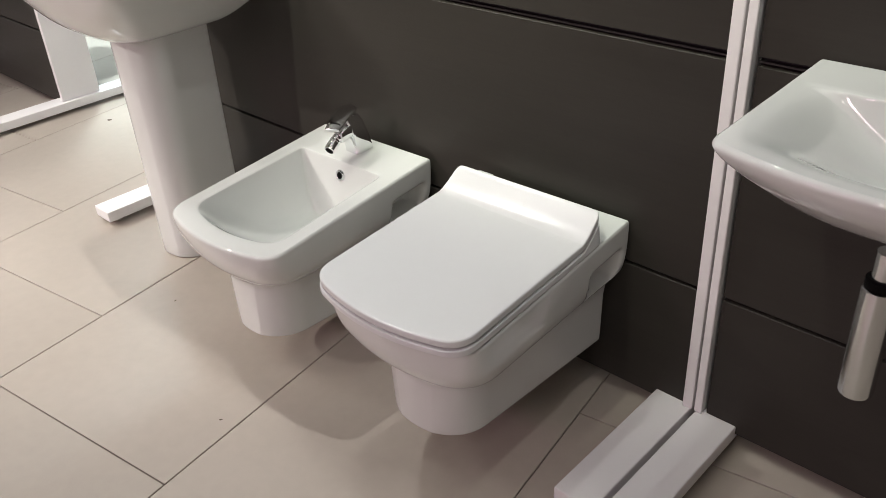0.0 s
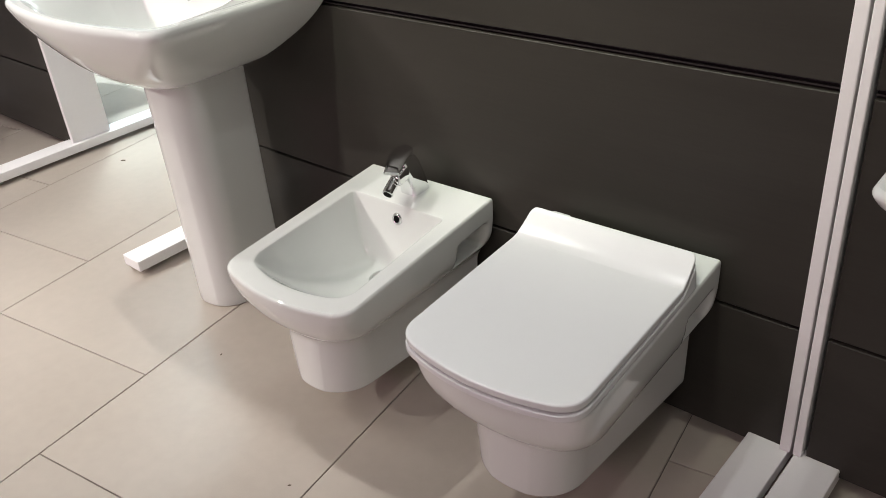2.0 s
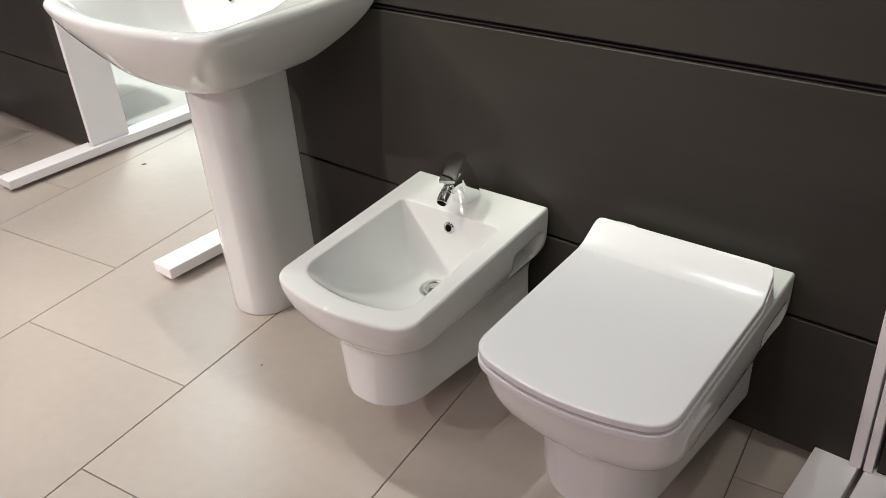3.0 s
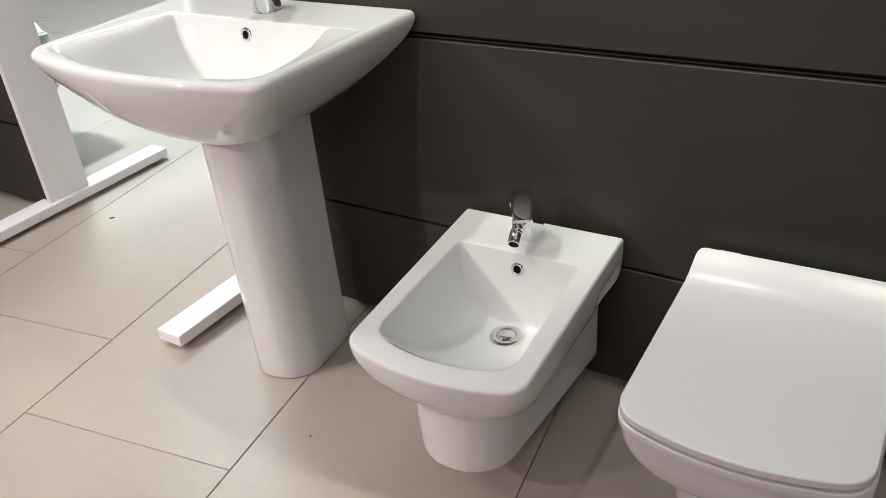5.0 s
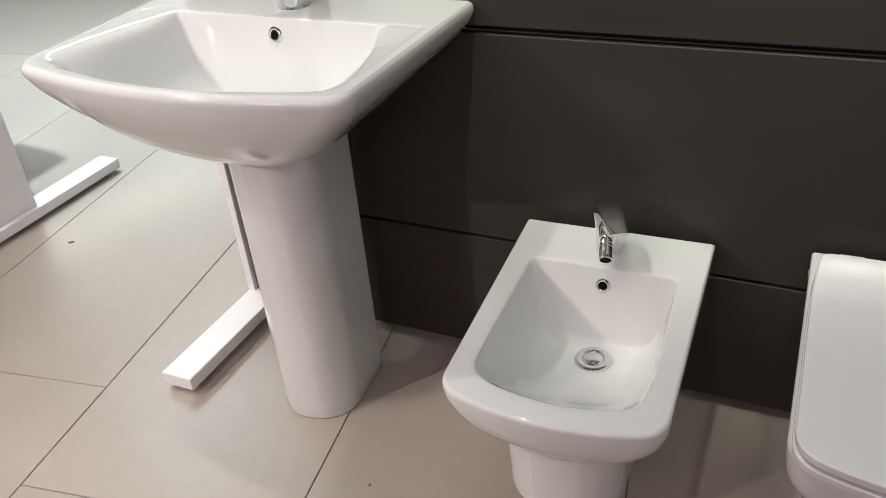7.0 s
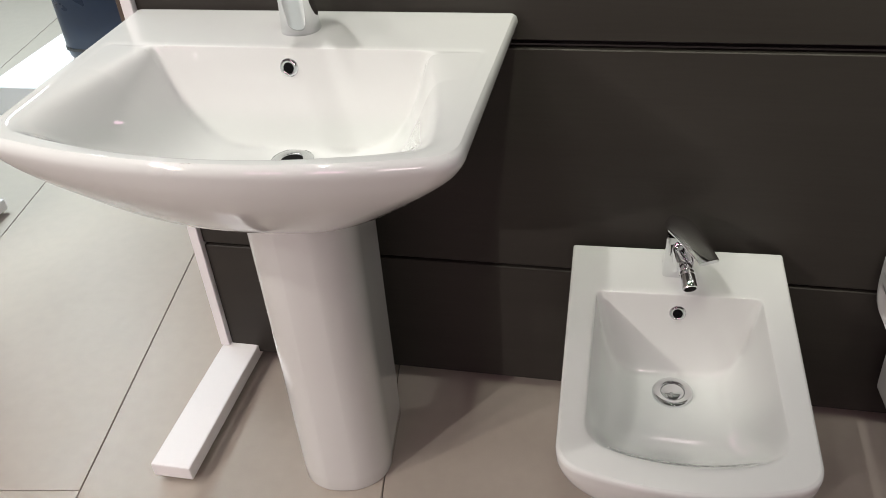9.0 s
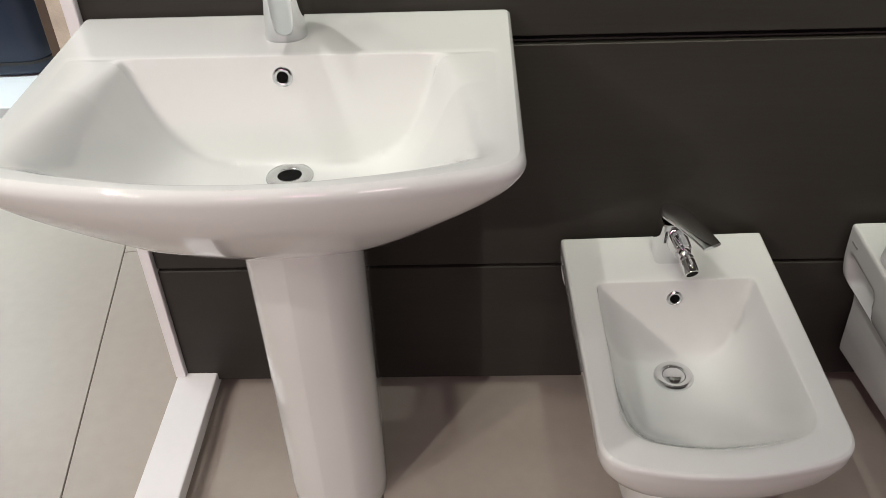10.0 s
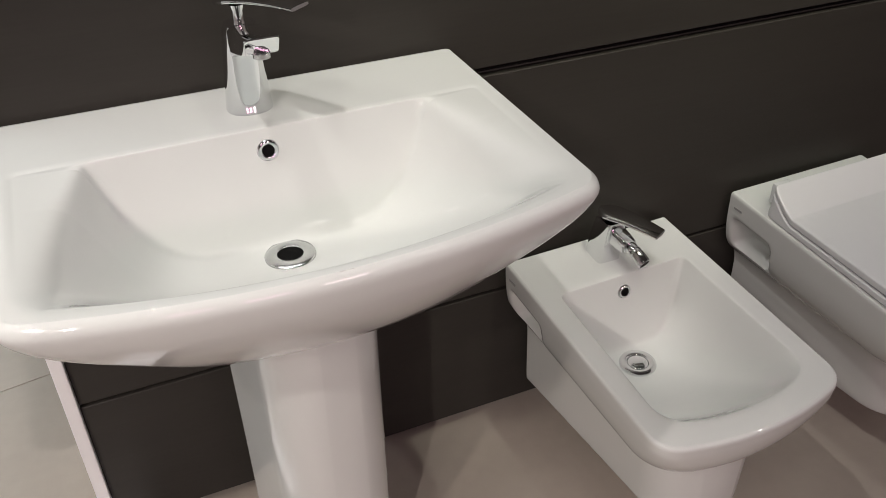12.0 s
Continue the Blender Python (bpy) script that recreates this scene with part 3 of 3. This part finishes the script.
def basin_tap(at):
    t = thing("basin_tap", at, "polished chrome washbasin mixer tap with a flat lever", "tap")
    secs = [round_section(0, 0, 0, 0.0315, 0.0315, 2.3), round_section(0, 0, 0.004, 0.0310, 0.0310, 2.3), round_section(0, -0.002, 0.030, 0.0285, 0.0285, 2.3), round_section(0, -0.006, 0.060, 0.0264, 0.0268, 2.4),
            round_section(0, -0.011, 0.090, 0.0246, 0.0252, 2.5), round_section(0, -0.016, 0.112, 0.0232, 0.0238, 2.6), round_section(0, -0.019, 0.122, 0.0200, 0.0210, 2.6)]
    part("body", slab(secs), CHROME, t, smooth=True, sharp=40)
    secs = [upright_section(0, -0.004, 0.092, 0.0195, 0.022, 5), upright_section(0.001, -0.050, 0.110, 0.0205, 0.018, 7), upright_section(0.002, -0.100, 0.123, 0.0215, 0.0145, 9), upright_section(0.003, -0.130, 0.129, 0.0215, 0.0125, 9, lean=0.6), upright_section(0.003, -0.1325, 0.1292, 0.0203, 0.0113, 9, lean=0.6)]
    sp = part("spout", slab(secs), CHROME, t, smooth=True, sharp=35)
    part("aerator", lathe([(0.0105, 0.0), (0.0105, 0.006)], 24, (0.003, -0.124, 0.1135)), SATIN, sp, smooth=True, sharp=35)
    part("neck", lathe([(0.009, 0.0), (0.0075, 0.006), (0.0075, 0.018), (0.010, 0.026)], 22, (0, -0.018, 0.120)), CHROME, t, smooth=True, sharp=40)
    bm = lever(0.115, 0.046, 0.034, 0.010, 0.008)
    bm.transform(pose(-0.006, -0.004, 0.142, -9, 0, 36))
    part("lever", bm, CHROME, t, "flat chrome lever", smooth=True, sharp=35)
    return t


bidet_tap((-1.315, 1.348, 0.382 + RAISE))
basin_tap((-1.930, 1.333, 0.8155 + RAISE))

trap = thing("bottle_trap", (-0.098, 1.21, 0.400), "polished chrome bottle trap under the small washbasin", "bottle trap")
part("bottle", lathe([(0.020, 0.014), (0.0235, 0.017), (0.0245, 0.022), (0.0245, 0.190), (0.024, 0.194), (0.020, 0.196)], 32), SATIN, trap, smooth=True, sharp=40)
part("collar", lathe([(0.022, 0.196), (0.022, 0.208), (0.018, 0.210)], 32), HOLE, trap, "black rubber collar")
part("tailpiece", tube([(0, 0, 0.205), (0, 0, 0.225), (0, 0, 0.25)], 0.016), SATIN, trap, smooth=True, sharp=40)
part("outlet", tube([(0, 0.02, 0.165), (0, 0.08, 0.165), (0, 0.15, 0.165), (0, 0.209, 0.165)], 0.016), SATIN, trap, smooth=True, sharp=40)

for x, low in ((-3.508, 0.550), (-3.438, 0.485)):
    hose = part("supply_hose", tube([(x, 1.262, 0.690), (x, 1.256, 0.640), (x + 0.004, 1.250, 0.590), (x + 0.010, 1.248, low + 0.02), (x + 0.012, 1.247, low)], [0.006, 0.006, 0.006, 0.006, 0.009]), SATIN, smooth=True, sharp=40)
    tagged(hose, "thin braided steel supply hose hanging under a small washbasin", "hose", "supply hoses")

# ---- behind the passage ----
waste = thing("waste_pipe", (-3.47, 1.72, -0.06), "white plastic waste pipe with a joint under a small washbasin", "pipe")
part("pipe", tube([(0, 0, 0.42), (0, 0, 0.50), (0, 0, 0.58)], 0.017), RUBBER_WHITE, waste, smooth=True, sharp=40)
part("joint", lathe([(0.018, 0.572), (0.0235, 0.576), (0.0235, 0.604), (0.020, 0.608)], 24), RUBBER_WHITE, waste, smooth=True, sharp=40)
part("upper_pipe", tube([(0, 0, 0.60), (-0.03, 0, 0.63), (-0.10, 0, 0.645), (-0.20, 0, 0.65)], 0.017), RUBBER_WHITE, waste, smooth=True, sharp=40)
part("wall_pipe", tube([(0, 0, 0.43), (0, -0.02, 0.412), (0, -0.08, 0.408), (0, -0.164, 0.408)], 0.017), RUBBER_WHITE, waste, smooth=True, sharp=40)
plinth = part("plinth", box(-3.66, -2.89, 2.485, 3.185, 0.0, 0.14, 0.004, 2), WHITE_METAL)
tagged(plinth, "low white plinth standing on the tiled floor", "plinth")
column = thing("display_column", (-3.252, 2.896, 0.14), "glossy dark navy column standing on a white plinth", "column")
part("shaft", slab([round_section(0, 0, z, 0.225 * k, 0.20 * k, 6, 48) for z, k in ((0.0, 0.90), (0.006, 0.95), (0.02, 0.985), (0.05, 1.0), (1.2, 1.0), (1.9, 1.0))]), NAVY, column, smooth=True, sharp=40)
part("base_ring", slab([round_section(0, 0, z, 0.228, 0.203, 6, 48) for z in (0.045, 0.055)]), EDGE, column)
board = part("stone_sample_board", box(-2.398, -1.6, 1.574, 1.592, 0.485, 1.9, 0.002, 1), STONE)
tagged(board, "beige speckled stone sample board on the back of the display wall", "sample board")

cabinet = thing("cabinet", (-4.80, 1.66, 0), "plain white cabinet standing beyond a display wall", "cabinet")
part("body", box(-0.40, 0.40, -0.16, 0.30, 0.05, 1.95, 0.003, 1), WHITE_METAL, cabinet)
part("door", box(-0.398, -0.002, -0.180, -0.162, 0.06, 1.94, 0.003, 1), WHITE_METAL, cabinet)
part("door", box(0.002, 0.398, -0.180, -0.162, 0.06, 1.94, 0.003, 1), WHITE_METAL, cabinet)
part("plinth", box(-0.38, 0.38, -0.13, 0.28, 0.0, 0.05), EDGE, cabinet, "dark recessed plinth")

backing = part("backing_board", box(-2.425, -1.58, 1.593, 1.607, 0.485, 1.9, 0.001, 1), BROWN)
tagged(backing, "thin dark brown backing board behind a stone sample board", "board")

# ---- floor tiles ----
EDGE_U, EDGE_V, WIDE, LONG, TURNED = -1.634, 1.078, 0.61, 1.22, radians(9.0)
tile_bm = bmesh.new()
hu, hv = WIDE / 2 - 0.0013, LONG / 2 - 0.0013
for zz, inset in ((-0.006, 0.0), (-0.0010, 0.0), (0.0, 0.0010)):
    for sx_, sy_ in ((-1, -1), (1, -1), (1, 1), (-1, 1)):
        tile_bm.verts.new((sx_ * (hu - inset), sy_ * (hv - inset), zz))
tile_bm.verts.ensure_lookup_table()
for k in (0, 4):
    for i in range(4):
        tile_bm.faces.new([tile_bm.verts[j] for j in (k + i, k + (i + 1) % 4, k + 4 + (i + 1) % 4, k + 4 + i)])
tile_bm.faces.new([tile_bm.verts[j] for j in (8, 9, 10, 11)])
bmesh.ops.recalc_face_normals(tile_bm, faces=tile_bm.faces)
tile_mesh = bpy.data.meshes.new("tile")
tile_bm.to_mesh(tile_mesh)
tile_bm.free()
tile_mesh.materials.append(TILE)
cu, su = math.cos(TURNED), math.sin(TURNED)
for i in range(-12, 12):
    for j in range(-10, 8):
        u = EDGE_U - WIDE / 2 + i * WIDE
        v = EDGE_V + LONG / 2 + j * LONG - (i % 4) * LONG / 4
        x, y = cu * u - su * v, su * u + cu * v
        if not (-7.7 < x < 3.7 and -7.2 < y < 5.7):
            continue
        m = pose(x, y, 0, 0, 0, 9.0)
        if -6.3 < x < 2.3 and -5.8 < y < 4.3:
            ob = new("tile", tile_mesh)
        else:
            cut = bmesh.new()
            cut.from_mesh(tile_mesh)
            cut.transform(m)
            for at, out in (((-7, 0, 0), (-1, 0, 0)), ((3, 0, 0), (1, 0, 0)), ((0, -6.5, 0), (0, -1, 0)), ((0, 5, 0), (0, 1, 0))):
                bmesh.ops.bisect_plane(cut, geom=cut.verts[:] + cut.edges[:] + cut.faces[:], plane_co=at, plane_no=out, clear_outer=True)
            if not cut.faces:
                cut.free()
                continue
            cut.transform(m.inverted())
            me = bpy.data.meshes.new("tile")
            cut.to_mesh(me)
            cut.free()
            me.materials.append(TILE)
            ob = new("tile", me)
        ob.matrix_world = m
        ob.parent = floor_base



def crumb(at, size, mat, seed):
    rng = random.Random(seed)
    bm = bmesh.new()
    bmesh.ops.create_icosphere(bm, subdivisions=2, radius=1)
    for v in bm.verts:
        k = 1 + 0.25 * noise.noise(v.co * 1.7 + Vector((seed, 0, 0)))
        v.co = Vector((v.co.x * size * k, v.co.y * size * 0.55 * k, max(v.co.z, -0.3) * size * 0.14 + size * 0.042))
    ob = part("dirt_crumb", bm, mat, smooth=True)
    ob.matrix_world = pose(*at, 0, 0, rng.uniform(0, 180))
    return tagged(ob, "small dark brown dirt crumb on the floor tiles", "dirt", "floor dirt")


DIRT = material("dirt", (0.09, 0.065, 0.045), 0.9, vary=0.3, scale=90)
for k, (x, y, size) in enumerate(((-3.036, 1.497, 0.011), (-1.205, 0.786, 0.0038), (-1.692, 0.972, 0.004))):
    crumb((x, y, 0.0), size, DIRT, k + 3)
